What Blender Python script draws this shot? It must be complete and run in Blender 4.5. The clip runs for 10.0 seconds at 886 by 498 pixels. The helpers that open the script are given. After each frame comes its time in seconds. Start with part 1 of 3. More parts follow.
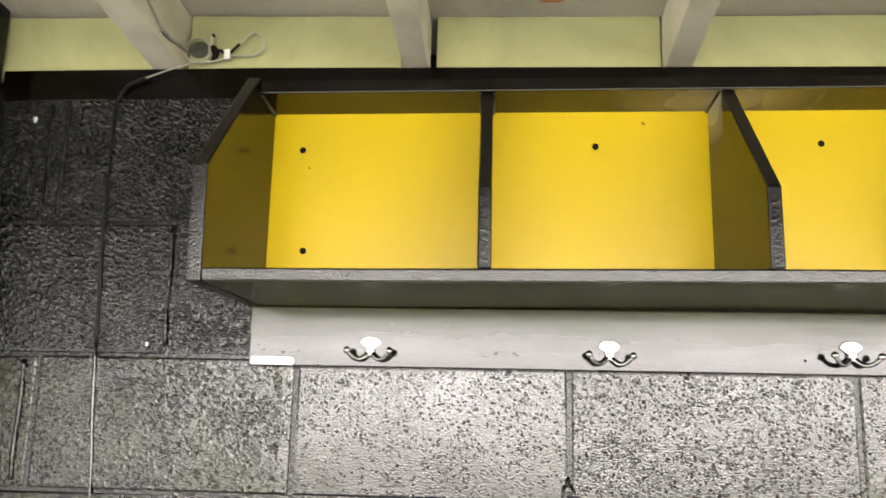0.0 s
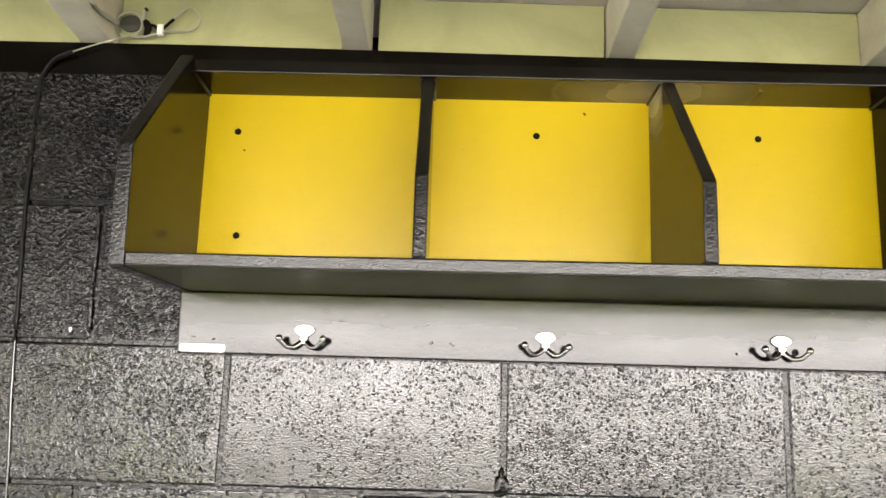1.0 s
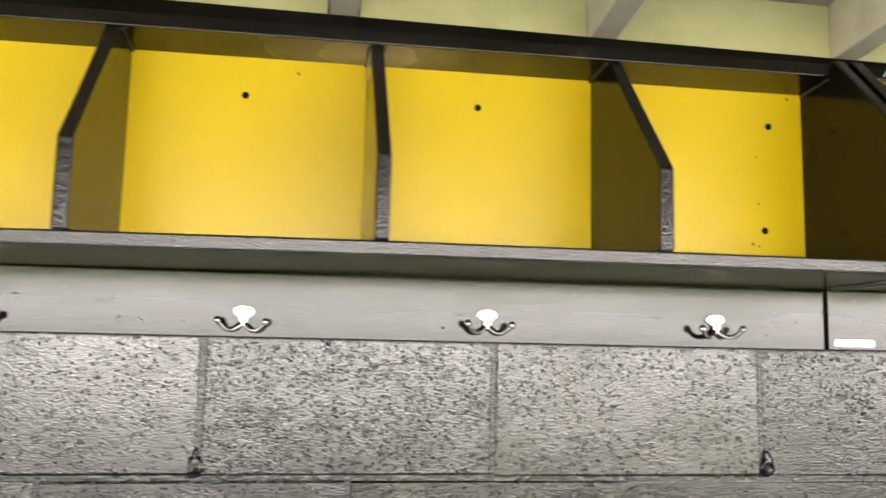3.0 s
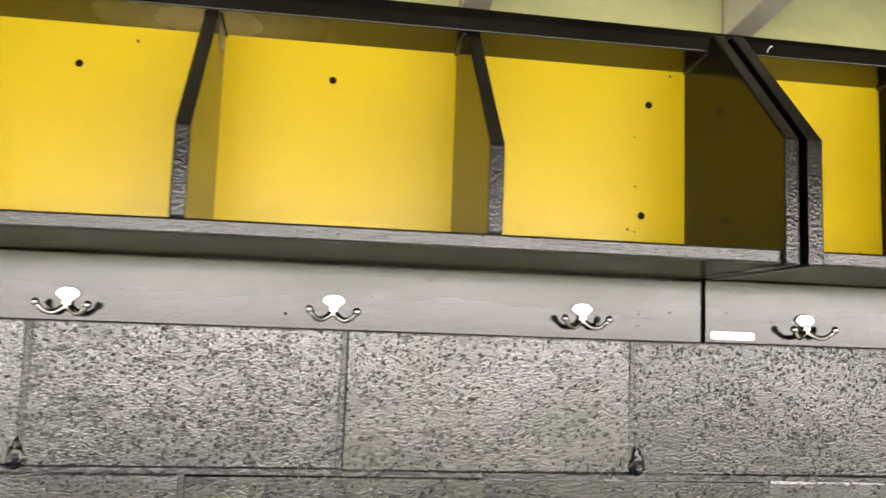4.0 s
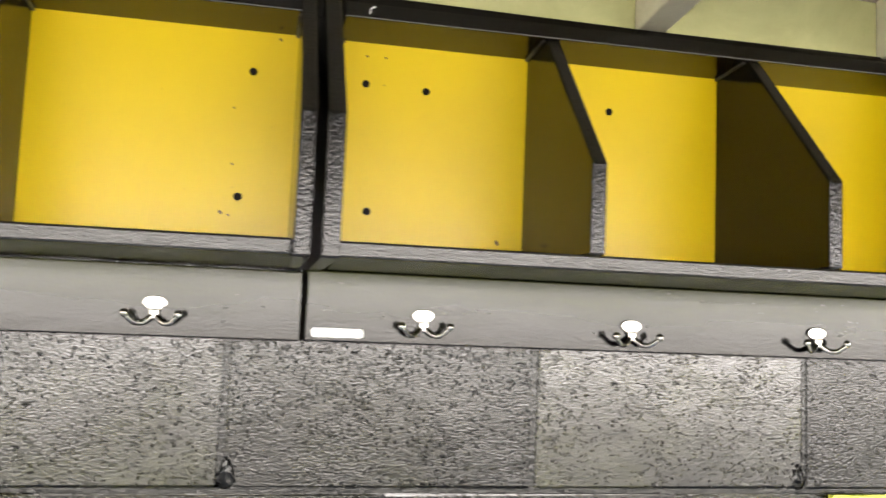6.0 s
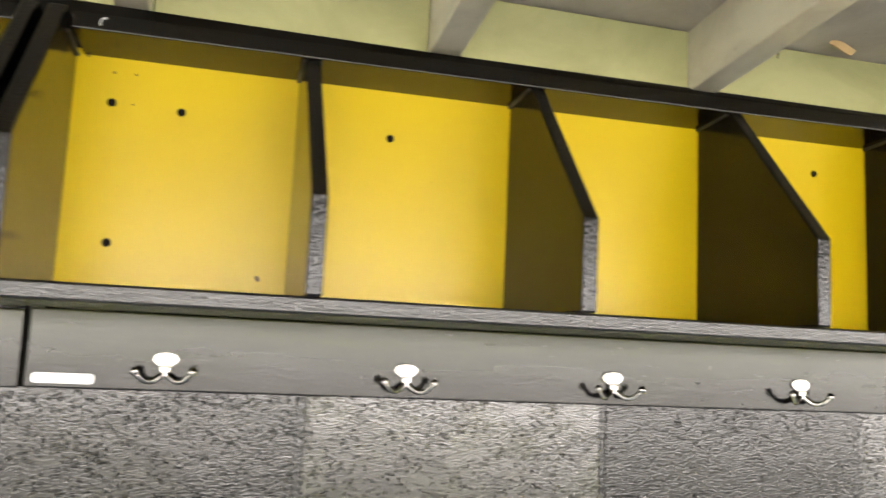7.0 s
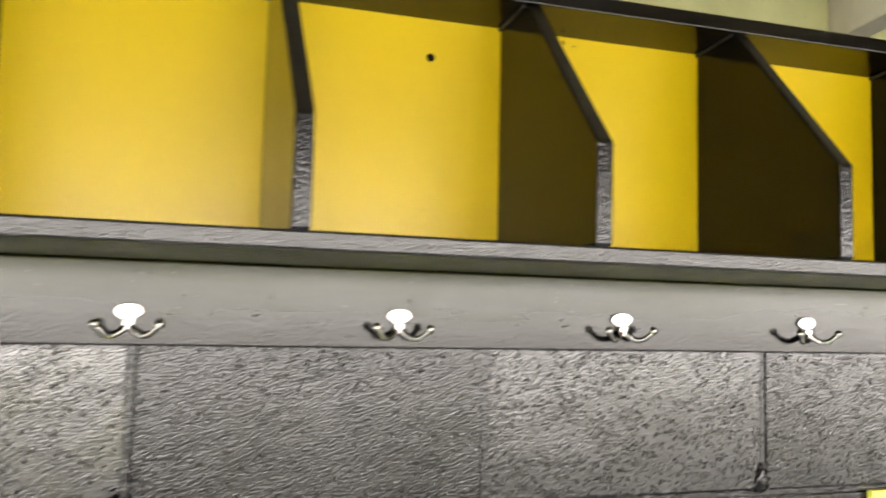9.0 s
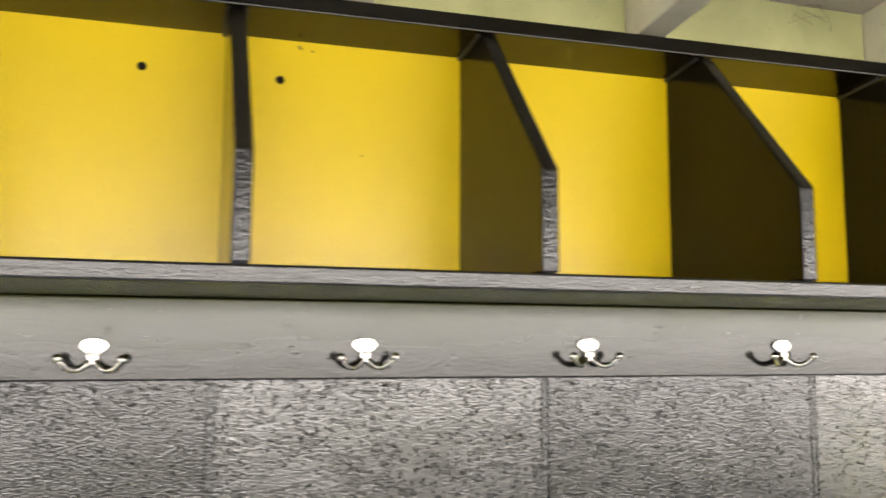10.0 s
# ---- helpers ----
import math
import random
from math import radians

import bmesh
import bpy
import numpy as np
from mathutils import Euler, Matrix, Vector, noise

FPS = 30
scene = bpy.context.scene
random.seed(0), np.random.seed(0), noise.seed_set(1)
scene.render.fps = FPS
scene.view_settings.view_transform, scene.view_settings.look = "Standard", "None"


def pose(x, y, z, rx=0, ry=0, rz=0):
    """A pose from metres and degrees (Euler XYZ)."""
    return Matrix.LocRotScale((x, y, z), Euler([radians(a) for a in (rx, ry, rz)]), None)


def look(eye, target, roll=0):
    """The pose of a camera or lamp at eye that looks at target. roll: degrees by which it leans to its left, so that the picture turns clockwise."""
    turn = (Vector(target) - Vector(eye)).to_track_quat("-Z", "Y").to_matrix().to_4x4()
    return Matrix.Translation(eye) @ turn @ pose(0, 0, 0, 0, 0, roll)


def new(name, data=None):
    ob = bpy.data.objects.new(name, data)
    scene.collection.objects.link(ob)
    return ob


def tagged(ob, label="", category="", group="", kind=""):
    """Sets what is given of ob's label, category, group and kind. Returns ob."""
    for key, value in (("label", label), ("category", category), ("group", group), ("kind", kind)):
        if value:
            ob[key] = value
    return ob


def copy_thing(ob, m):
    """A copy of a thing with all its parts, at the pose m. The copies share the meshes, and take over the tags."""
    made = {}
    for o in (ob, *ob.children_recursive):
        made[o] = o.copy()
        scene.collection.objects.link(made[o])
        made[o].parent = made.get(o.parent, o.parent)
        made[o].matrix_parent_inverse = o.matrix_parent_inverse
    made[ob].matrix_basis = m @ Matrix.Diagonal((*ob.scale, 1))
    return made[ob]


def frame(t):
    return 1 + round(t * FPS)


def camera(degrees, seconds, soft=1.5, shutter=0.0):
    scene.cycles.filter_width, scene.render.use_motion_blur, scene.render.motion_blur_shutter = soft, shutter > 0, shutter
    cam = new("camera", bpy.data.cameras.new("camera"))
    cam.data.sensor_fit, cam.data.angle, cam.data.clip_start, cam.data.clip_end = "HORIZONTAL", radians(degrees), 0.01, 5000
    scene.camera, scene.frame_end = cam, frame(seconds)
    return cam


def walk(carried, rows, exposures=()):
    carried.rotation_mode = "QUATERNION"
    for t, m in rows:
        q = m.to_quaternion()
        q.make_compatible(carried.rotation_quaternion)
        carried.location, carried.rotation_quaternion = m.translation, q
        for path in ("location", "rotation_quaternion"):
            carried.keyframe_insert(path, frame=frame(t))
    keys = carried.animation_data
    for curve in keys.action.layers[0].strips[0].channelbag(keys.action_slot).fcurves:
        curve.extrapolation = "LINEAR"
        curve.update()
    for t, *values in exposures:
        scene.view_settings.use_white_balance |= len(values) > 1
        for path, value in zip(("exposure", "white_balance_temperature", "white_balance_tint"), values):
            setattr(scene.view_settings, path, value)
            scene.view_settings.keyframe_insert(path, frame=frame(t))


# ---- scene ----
cam = camera(57.2, 10.0, 1.5, 0.5)
PATH = [
    (0, (0.721, -1.224, 1.515), (0.555, 0.73, 1.909), 1.3),
    (0.5, (0.727, -1.212, 1.523), (0.627, 0.755, 1.873), 1.9),
    (1, (0.737, -1.206, 1.524), (0.696, 0.761, 1.884), 1.7),
    (1.5, (0.74, -1.214, 1.534), (0.715, 0.756, 1.881), 1.1),
    (2, (0.769, -1.204, 1.543), (0.887, 0.768, 1.857), 0.6),
    (2.5, (0.855, -1.179, 1.559), (1.125, 0.783, 1.837), 0.7),
    (4, (1.19, -1.127, 1.571), (1.459, 0.843, 1.791), 2.0),
    (4.5, (1.26, -1.079, 1.585), (1.595, 0.88, 1.804), 1.4),
    (5, (1.379, -1.058, 1.592), (1.83, 0.876, 1.825), 0.7),
    (5.2, (1.435, -1.054, 1.589), (1.918, 0.873, 1.816), 1.3),
    (6.3, (1.769, -1.083, 1.617), (2.116, 0.879, 1.782), 2.6),
    (6.5, (1.812, -1.071, 1.616), (2.194, 0.884, 1.799), 2.7),
    (7, (1.939, -1.045, 1.642), (2.419, 0.881, 1.886), 2.7),
    (7.5, (2.083, -1.051, 1.622), (2.558, 0.876, 1.87), 2.7),
    (8, (2.203, -1.046, 1.631), (2.613, 0.903, 1.809), 3.0),
    (8.5, (2.336, -1.018, 1.599), (2.837, 0.914, 1.719), 2.5),
    (9, (2.481, -0.947, 1.618), (3.086, 0.952, 1.779), 1.4),
    (9.5, (2.657, -0.942, 1.628), (3.25, 0.957, 1.837), 0.7),
    (10, (2.823, -0.97, 1.621), (3.391, 0.934, 1.848), 0.3),
]
walk(cam, [(t, look(eye, target, roll)) for t, eye, target, roll in PATH],
     [(0, 4.71), (2.5, 4.68), (4.5, 4.68), (6.5, 4.7), (8.5, 4.64), (9.3, 4.62), (10, 4.7)])

# ---- world, sun, exposure ----
world = bpy.data.worlds.new("world")
scene.world = world
world.use_nodes = True
wn = world.node_tree.nodes
sky = wn.new("ShaderNodeTexSky")
sky.sky_type = 'NISHITA'
sky.sun_disc = False
SUN_ELEVATION, SUN_AZIMUTH = radians(42), radians(15)
sky.sun_elevation, sky.sun_rotation = SUN_ELEVATION, SUN_AZIMUTH
sky.air_density, sky.dust_density, sky.ozone_density = 1.0, 5.0, 1.0
wn["Background"].inputs["Strength"].default_value = 0.05
world.node_tree.links.new(sky.outputs["Color"], wn["Background"].inputs["Color"])
sun = new("sun", bpy.data.lights.new("sun", 'SUN'))
sun.data.energy, sun.data.angle, sun.data.color = 5.0, radians(3), (1.0, 0.957, 0.935)
sun.matrix_world = look((math.sin(SUN_AZIMUTH) * math.cos(SUN_ELEVATION) * 30, math.cos(SUN_AZIMUTH) * math.cos(SUN_ELEVATION) * 30,
                         math.sin(SUN_ELEVATION) * 30), (0, 0, 0))


# ---- materials ----
class Nodes:
    """Small helper to wire a Principled material on world positions."""

    def __init__(self, name):
        self.mat = bpy.data.materials.new(name)
        self.mat.use_nodes = True
        self.n, self.l = self.mat.node_tree.nodes, self.mat.node_tree.links
        self.bsdf = self.n["Principled BSDF"]
        self.pos = self.n.new("ShaderNodeNewGeometry").outputs["Position"]

    def put(self, socket, value):
        if isinstance(value, bpy.types.NodeSocket):
            self.l.new(value, socket)
        else:
            socket.default_value = value

    def stretch(self, sx, sy, sz, vec=None):
        m = self.n.new("ShaderNodeMapping")
        m.inputs["Scale"].default_value = (sx, sy, sz)
        self.l.new(vec or self.pos, m.inputs["Vector"])
        return m.outputs["Vector"]

    def noise(self, scale, detail=4.0, rough=0.55, vec=None, distortion=0.0):
        t = self.n.new("ShaderNodeTexNoise")
        t.inputs["Scale"].default_value, t.inputs["Detail"].default_value = scale, detail
        t.inputs["Roughness"].default_value, t.inputs["Distortion"].default_value = rough, distortion
        self.l.new(vec or self.pos, t.inputs["Vector"])
        return t.outputs["Fac"]

    def voronoi(self, scale, vec=None, feature='F1'):
        t = self.n.new("ShaderNodeTexVoronoi")
        t.feature = feature
        t.inputs["Scale"].default_value = scale
        self.l.new(vec or self.pos, t.inputs["Vector"])
        return t.outputs["Distance"]

    def ramp(self, fac, stops):
        r = self.n.new("ShaderNodeValToRGB")
        e = r.color_ramp.elements
        while len(e) < len(stops):
            e.new(0.5)
        for el, (p, c) in zip(e, stops):
            el.position, el.color = p, (c, c, c, 1) if isinstance(c, (int, float)) else (*c, 1)
        self.l.new(fac, r.inputs["Fac"])
        return r.outputs["Color"]

    def mix(self, fac, a, b, mode='MIX'):
        m = self.n.new("ShaderNodeMix")
        m.data_type, m.blend_type = 'RGBA', mode
        self.put(m.inputs[0], fac)
        for sock, v in ((m.inputs[6], a), (m.inputs[7], b)):
            self.put(sock, v if isinstance(v, bpy.types.NodeSocket) else (*v, 1))
        return m.outputs[2]

    def math(self, op, a, b=0.0):
        m = self.n.new("ShaderNodeMath")
        m.operation = op
        self.put(m.inputs[0], a), self.put(m.inputs[1], b)
        return m.outputs[0]

    def random(self):
        return self.n.new("ShaderNodeObjectInfo").outputs["Random"]

    def bump(self, *layers):
        last = None
        for height, strength, distance in layers:
            b = self.n.new("ShaderNodeBump")
            b.inputs["Strength"].default_value, b.inputs["Distance"].default_value = strength, distance
            self.l.new(height, b.inputs["Height"])
            if last:
                self.l.new(last, b.inputs["Normal"])
            last = b.outputs["Normal"]
        self.l.new(last, self.bsdf.inputs["Normal"])
        return self

    def set(self, color=None, rough=None, metal=None, ior=None, coat=None):
        for key, v in (("Base Color", color), ("Roughness", rough), ("Metallic", metal), ("IOR", ior), ("Coat Weight", coat)):
            if v is not None:
                self.put(self.bsdf.inputs[key], (*v, 1) if isinstance(v, tuple) else v)
        return self


def black_gloss(name, grain, base=(0.007, 0.0068, 0.0065), rough=(0.07, 0.13), ior=1.65, peel_depth=0.0006, peel_scale=260, streak_depth=0.12, worn=0.0, warp=0.001, film_and_shade=0.0, dusty=False):
    """Glossy black paint brushed on wood; grain: the stretch of its brush and wood marks. Small scuffs have lost their gloss."""
    m = Nodes(name)
    streak = m.noise(1.0, 5, 0.6, m.stretch(*grain))
    peel = m.noise(peel_scale, 3)
    wear = m.noise(7, 5, 0.65)
    scuff = m.ramp(m.noise(1.0, 4, 0.6, m.stretch(38, 60, 150)), [(0.66, 0.0), (0.7, 1.0)])
    place = m.ramp(m.noise(3.3, 2), [(0.5, 0.0), (0.62, 1.0)])
    scuff = m.math('MULTIPLY', m.math('MULTIPLY', scuff, place), worn)
    gloss = m.ramp(wear, [(0.3, rough[0]), (0.75, rough[1])])
    wave = m.noise(1.0, 2, 0.5, m.stretch(9, 9, 22))
    col, shine = m.mix(scuff, base, (0.012, 0.011, 0.01)), m.mix(scuff, gloss, (0.6, 0.6, 0.6))
    # Green film towards the top, dulled further to imitate the dark reflected shelf.
    if film_and_shade:
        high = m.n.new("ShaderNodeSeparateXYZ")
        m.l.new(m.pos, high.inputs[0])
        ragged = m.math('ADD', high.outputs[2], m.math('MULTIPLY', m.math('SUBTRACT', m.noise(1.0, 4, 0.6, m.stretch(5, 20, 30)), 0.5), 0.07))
        green = m.math('MULTIPLY', m.ramp(m.math('SUBTRACT', ragged, 1.6), [(0.0, 0.0), (0.09, 1.0)]), film_and_shade)
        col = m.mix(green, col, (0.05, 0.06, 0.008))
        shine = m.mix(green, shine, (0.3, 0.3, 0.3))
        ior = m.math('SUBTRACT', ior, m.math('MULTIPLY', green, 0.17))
    # A pale, rougher spot around the lid corner of the second bay.
    if dusty:
        near = m.n.new("ShaderNodeVectorMath")
        near.operation = 'DISTANCE'
        m.l.new(m.stretch(0.55, 0.8, 1.0), near.inputs[0])
        near.inputs[1].default_value = (1.02 * 0.55, -0.07 * 0.8, 1.97)
        ring = m.math('ADD', near.outputs["Value"], m.math('MULTIPLY', m.math('SUBTRACT', m.noise(26, 4, 0.6), 0.5), 0.012))
        deep = m.n.new("ShaderNodeSeparateXYZ")
        m.l.new(m.pos, deep.inputs[0])
        bloom = m.math('MULTIPLY', m.math('POWER', m.ramp(ring, [(0.0, 0.95), (0.15, 0.0)]), 3.0), m.math('GREATER_THAN', deep.outputs[1], -0.111))
        col = m.mix(bloom, col, (0.6, 0.53, 0.33))
        shine = m.mix(bloom, shine, (0.5, 0.5, 0.5))
    m.set(color=col, rough=shine, ior=ior)
    m.bump((wave, 0.3, warp), (streak, streak_depth, 0.0012), (peel, 0.3, peel_depth))
    return m.mat


def make_block():
    """Rough concrete block under many coats of black gloss paint; the upper courses and the west end have fewer coats and stay coarse."""
    m = Nodes("block_black_gloss_paint")
    rnd = m.random()
    vec = m.n.new("ShaderNodeVectorMath")
    vec.operation = 'MULTIPLY_ADD'
    m.l.new(m.pos, vec.inputs[0])
    vec.inputs[1].default_value = (1, 1, 1)
    off = m.n.new("ShaderNodeCombineXYZ")
    m.l.new(m.math('MULTIPLY', rnd, 37.0), off.inputs[0]), m.l.new(m.math('MULTIPLY', rnd, 91.0), off.inputs[2])
    m.l.new(off.outputs[0], vec.inputs[2])
    p = vec.outputs[0]
    swell = m.noise(13, 2, 0.5, p)
    kind = m.math('FRACT', m.math('MULTIPLY', rnd, 234.4))
    gloss = m.math('FRACT', m.math('MULTIPLY', rnd, 349.3))
    calm = m.math('MULTIPLY', m.ramp(m.noise(6, 2, 0.5, p), [(0.3, 0.5), (0.7, 1.0)]), m.math('SUBTRACT', 1.1, m.math('MULTIPLY', gloss, 0.4)))
    lumps = m.math('MULTIPLY', m.noise(370, 1.0, 0.5, p), calm)
    grit = m.noise(560, 1.0, 0.5, p)
    high = m.n.new("ShaderNodeSeparateXYZ")
    m.l.new(m.pos, high.inputs[0])
    fewer = m.math('MAXIMUM', m.math('MULTIPLY', m.math('ADD', m.math('GREATER_THAN', high.outputs[2], 1.6), m.math('GREATER_THAN', high.outputs[2], 1.795)), 0.5), m.math('MULTIPLY', m.math('LESS_THAN', high.outputs[0], 0.38), 0.24))
    bare = m.math('MULTIPLY', fewer, m.ramp(m.noise(14, 3, 0.6), [(0.3, 0.3), (0.65, 1.0)]))
    coarse = m.math('MULTIPLY', m.ramp(m.noise(150, 2.0, 0.5, p), [(0.47, 0.0), (0.8, 1.0)]), bare)
    cell = m.n.new("ShaderNodeTexVoronoi")
    cell.inputs["Scale"].default_value = 165
    m.l.new(p, cell.inputs["Vector"])
    tone = m.n.new("ShaderNodeSeparateColor")
    m.l.new(cell.outputs["Color"], tone.inputs[0])
    crowd = m.math('MULTIPLY', m.ramp(m.noise(11, 3, 0.6, p), [(0.34, 0.15), (0.64, 1.0)]), m.math('ADD', m.math('MULTIPLY', kind, 0.8), 0.3))
    wide = m.math('MULTIPLY', m.math('MULTIPLY', tone.outputs[0], tone.outputs[1]), crowd)
    ragged = m.math('ADD', cell.outputs["Distance"], m.math('MULTIPLY', m.math('SUBTRACT', m.noise(360, 2.5, 0.6, p), 0.5), 1.0))
    pit = m.ramp(m.math('SUBTRACT', ragged, m.math('MULTIPLY', wide, 0.95)), [(0.0, 0.0), (0.22, 1.0)])
    film = m.noise(5, 4, 0.6, p)
    algae = m.math('MULTIPLY', m.ramp(m.noise(8, 7, 0.75, p, 0.5), [(0.45, 0.0), (0.8, 1.0)]), m.ramp(m.math('FRACT', m.math('MULTIPLY', rnd, 1924.8)), [(0.5, 0.05), (0.95, 0.8)]))
    paint = m.mix(m.ramp(film, [(0.4, 0.0), (0.75, 1.0)]), (0.0022, 0.0019, 0.0013), (0.0042, 0.0037, 0.0027))
    m.set(color=m.mix(algae, paint, (0.055, 0.058, 0.013)),
          rough=m.ramp(film, [(0.3, 0.08), (0.7, 0.15)]),
          ior=m.math('ADD', 1.42, m.math('MULTIPLY', gloss, 0.18)))
    m.bump((swell, 0.2, 0.006), (lumps, 0.75, 0.0008), (pit, 1.0, 0.0012), (grit, 0.5, 0.00015), (coarse, 1.0, 0.0041))
    return m.mat


def make_lip():
    """Black paint rubbed through to grey-brown wood in dashes along an edge."""
    m = Nodes("rubbed_edge")
    bare = m.ramp(m.noise(1.0, 5, 0.65, m.stretch(13, 200, 200)), [(0.53, 0.0), (0.66, 1.0)])
    m.set(color=m.mix(bare, (0.004, 0.0035, 0.0025), (0.05, 0.038, 0.022)), rough=0.5, ior=1.2)
    m.bump((m.noise(300, 3), 0.4, 0.0006))
    return m.mat


def make_yellow(name, base, dull, rough):
    m = Nodes(name)
    brush = m.noise(1.0, 4, 0.6, m.stretch(9, 30, 70))
    cloud = m.noise(4, 4, 0.55)
    speck = m.ramp(m.noise(160, 2), [(0.74, 0.0), (0.78, 1.0)])
    col = m.mix(m.ramp(cloud, [(0.35, 0.0), (0.8, 1.0)]), base, dull)
    m.set(color=m.mix(m.math('MULTIPLY', speck, 0.25), col, (0.25, 0.15, 0.02)), rough=rough, ior=1.42)
    m.bump((brush, 0.25, 0.0008), (m.noise(240, 3), 0.15, 0.0005))
    return m.mat


def make_paint(name, base, dirt, amount, grain=(4, 4, 4)):
    """Old white exterior paint on timber, with grime and grain."""
    m = Nodes(name)
    stain = m.noise(6, 6, 0.65, None, 0.6)
    grain_tex = m.noise(1.0, 5, 0.6, m.stretch(*grain))
    spot = m.ramp(m.noise(55, 3, 0.6), [(0.68, 0.0), (0.78, 1.0)])
    col = m.mix(m.math('MULTIPLY', m.ramp(stain, [(0.42, 0.0), (0.8, 1.0)]), amount), base, dirt)
    col = m.mix(m.math('MULTIPLY', spot, 0.35), col, (0.2, 0.16, 0.1))
    m.set(color=col, rough=0.55)
    m.bump((grain_tex, 0.4, 0.0015), (m.noise(130, 3), 0.15, 0.0008))
    return m.mat


def make_plain(name, color, rough, metal=0.0, bump_scale=200, bump=0.1, ior=1.5):
    m = Nodes(name)
    n = m.noise(bump_scale, 4)
    v = m.noise(25, 4)
    dark = tuple(c * 0.75 for c in color)
    m.set(color=m.mix(m.ramp(v, [(0.4, 0.0), (0.75, 1.0)]), color, dark), rough=rough, metal=metal, ior=ior)
    m.bump((n, bump, 0.0008))
    return m.mat


def make_ground(name, a, b, scale, rough):
    m = Nodes(name)
    m.set(color=m.mix(m.ramp(m.noise(scale, 6, 0.65), [(0.3, 0.0), (0.7, 1.0)]), a, b), rough=rough)
    m.bump((m.noise(scale * 12, 4), 0.5, 0.01))
    return m.mat


BLOCK = make_block()
MORTAR = black_gloss("joint_black_gloss_paint", (60, 60, 60), base=(0.004, 0.0037, 0.003), rough=(0.16, 0.28), ior=1.42, peel_depth=0.004, peel_scale=110)
WOOD_X = black_gloss("board_black_gloss_paint", (16, 60, 130), base=(0.005, 0.0046, 0.0038), worn=0.9, rough=(0.1, 0.15), ior=1.43, peel_depth=0.0003, peel_scale=260, streak_depth=0.04, warp=0.0005, film_and_shade=0.66)
WOOD_Z = black_gloss("upright_black_gloss_paint", (150, 60, 28), base=(0.004, 0.0036, 0.003), rough=(0.1, 0.16), ior=1.33, peel_depth=0.0003, peel_scale=300, streak_depth=0.04, dusty=True)
TOP_WOOD = black_gloss("top_black_gloss_paint", (14, 60, 60), base=(0.0026, 0.002, 0.0011), rough=(0.12, 0.2), ior=1.27, peel_depth=0.0004, streak_depth=0.12)
LID_WOOD = black_gloss("lid_black_gloss_paint", (14, 60, 60), base=(0.0042, 0.0033, 0.002), rough=(0.12, 0.2), ior=1.38, peel_depth=0.0004, streak_depth=0.12, dusty=True)
SHELF_WOOD = black_gloss("shelf_black_gloss_paint", (14, 60, 90), base=(0.045, 0.043, 0.009), rough=(0.2, 0.26), ior=1.19, streak_depth=0.01, peel_depth=0.0001, peel_scale=330, warp=0.0001)
# Cut edges: same paint, coarser texture, IOR raised so front faces look brighter.
EDGE = black_gloss("cut_edge_black_gloss_paint", (30, 60, 240), base=(0.005, 0.0046, 0.004), rough=(0.12, 0.22), ior=1.52, streak_depth=0.26, peel_depth=0.0026, peel_scale=260, warp=0.0003, worn=1.0)
UPRIGHT_EDGE = black_gloss("upright_edge_black_gloss_paint", (180, 60, 60), base=(0.0042, 0.0033, 0.0022), rough=(0.08, 0.14), ior=1.45, streak_depth=0.12, peel_depth=0.0019, peel_scale=290, warp=0.0003)
LIP = make_lip()
YELLOW = make_yellow("yellow_satin_paint", (0.73, 0.524, 0.004), (0.7, 0.489, 0.004), 0.33)
LEMON = make_yellow("lemon_yellow_paint", (0.88, 0.83, 0.12), (0.84, 0.79, 0.1), 0.5)
CREAM = make_paint("cream_green_paint", (0.425, 0.426, 0.2), (0.27, 0.268, 0.112), 0.85, (6, 30, 45))
RAFTER = make_paint("white_rafter_paint", (0.66, 0.62, 0.46), (0.38, 0.34, 0.23), 0.85, (45, 5, 45))
SOFFIT = make_paint("grey_white_soffit_paint", (0.58, 0.53, 0.44), (0.36, 0.31, 0.25), 0.9, (4, 40, 4))
NICKEL = make_plain("satin_nickel", (0.5, 0.48, 0.44), 0.27, 1.0, 300, 0.05)
SCREW = make_plain("dull_black_part", (0.008, 0.006, 0.004), 0.75, ior=1.2)
STICKER = make_plain("white_sticker", (0.85, 0.84, 0.8), 0.5)
CAULK = make_plain("grey_black_caulk", (0.014, 0.012, 0.007), 0.45)
GAP_SHADE = make_plain("gap_shade_black", (0.003, 0.0027, 0.002), 0.9, ior=1.1)
NICK = make_plain("brown_nick", (0.2, 0.12, 0.02), 0.7)
CABLE = make_plain("old_white_cable", (0.4, 0.38, 0.28), 0.5)
CABLE_LIT = black_gloss("cable_lit_paint", (40, 40, 40))
CABLE_SHADED = black_gloss("cable_shaded_paint", (60, 60, 60), base=(0.003, 0.0027, 0.002), rough=(0.25, 0.4), ior=1.3, peel_depth=0.003, peel_scale=240)
DUST = make_plain("tan_dust", (0.32, 0.27, 0.17), 0.9)
GRIME = make_plain("grimy_rubber", (0.085, 0.083, 0.055), 0.6)
CHIP = make_plain("bare_splinter_wood", (0.6, 0.42, 0.2), 0.7)
RUST = make_plain("orange_primer", (0.6, 0.22, 0.05), 0.7)
CONCRETE = make_ground("concrete", (0.29, 0.285, 0.275), (0.37, 0.365, 0.355), 3, 0.8)
REFLECTOR_WHITE = make_ground("bright_wall_white", (0.86, 0.85, 0.84), (0.6, 0.6, 0.6), 0.3, 0.85)
YARD = make_ground("bounce_ground", (0.125, 0.12, 0.1), (0.175, 0.168, 0.145), 0.7, 0.9)


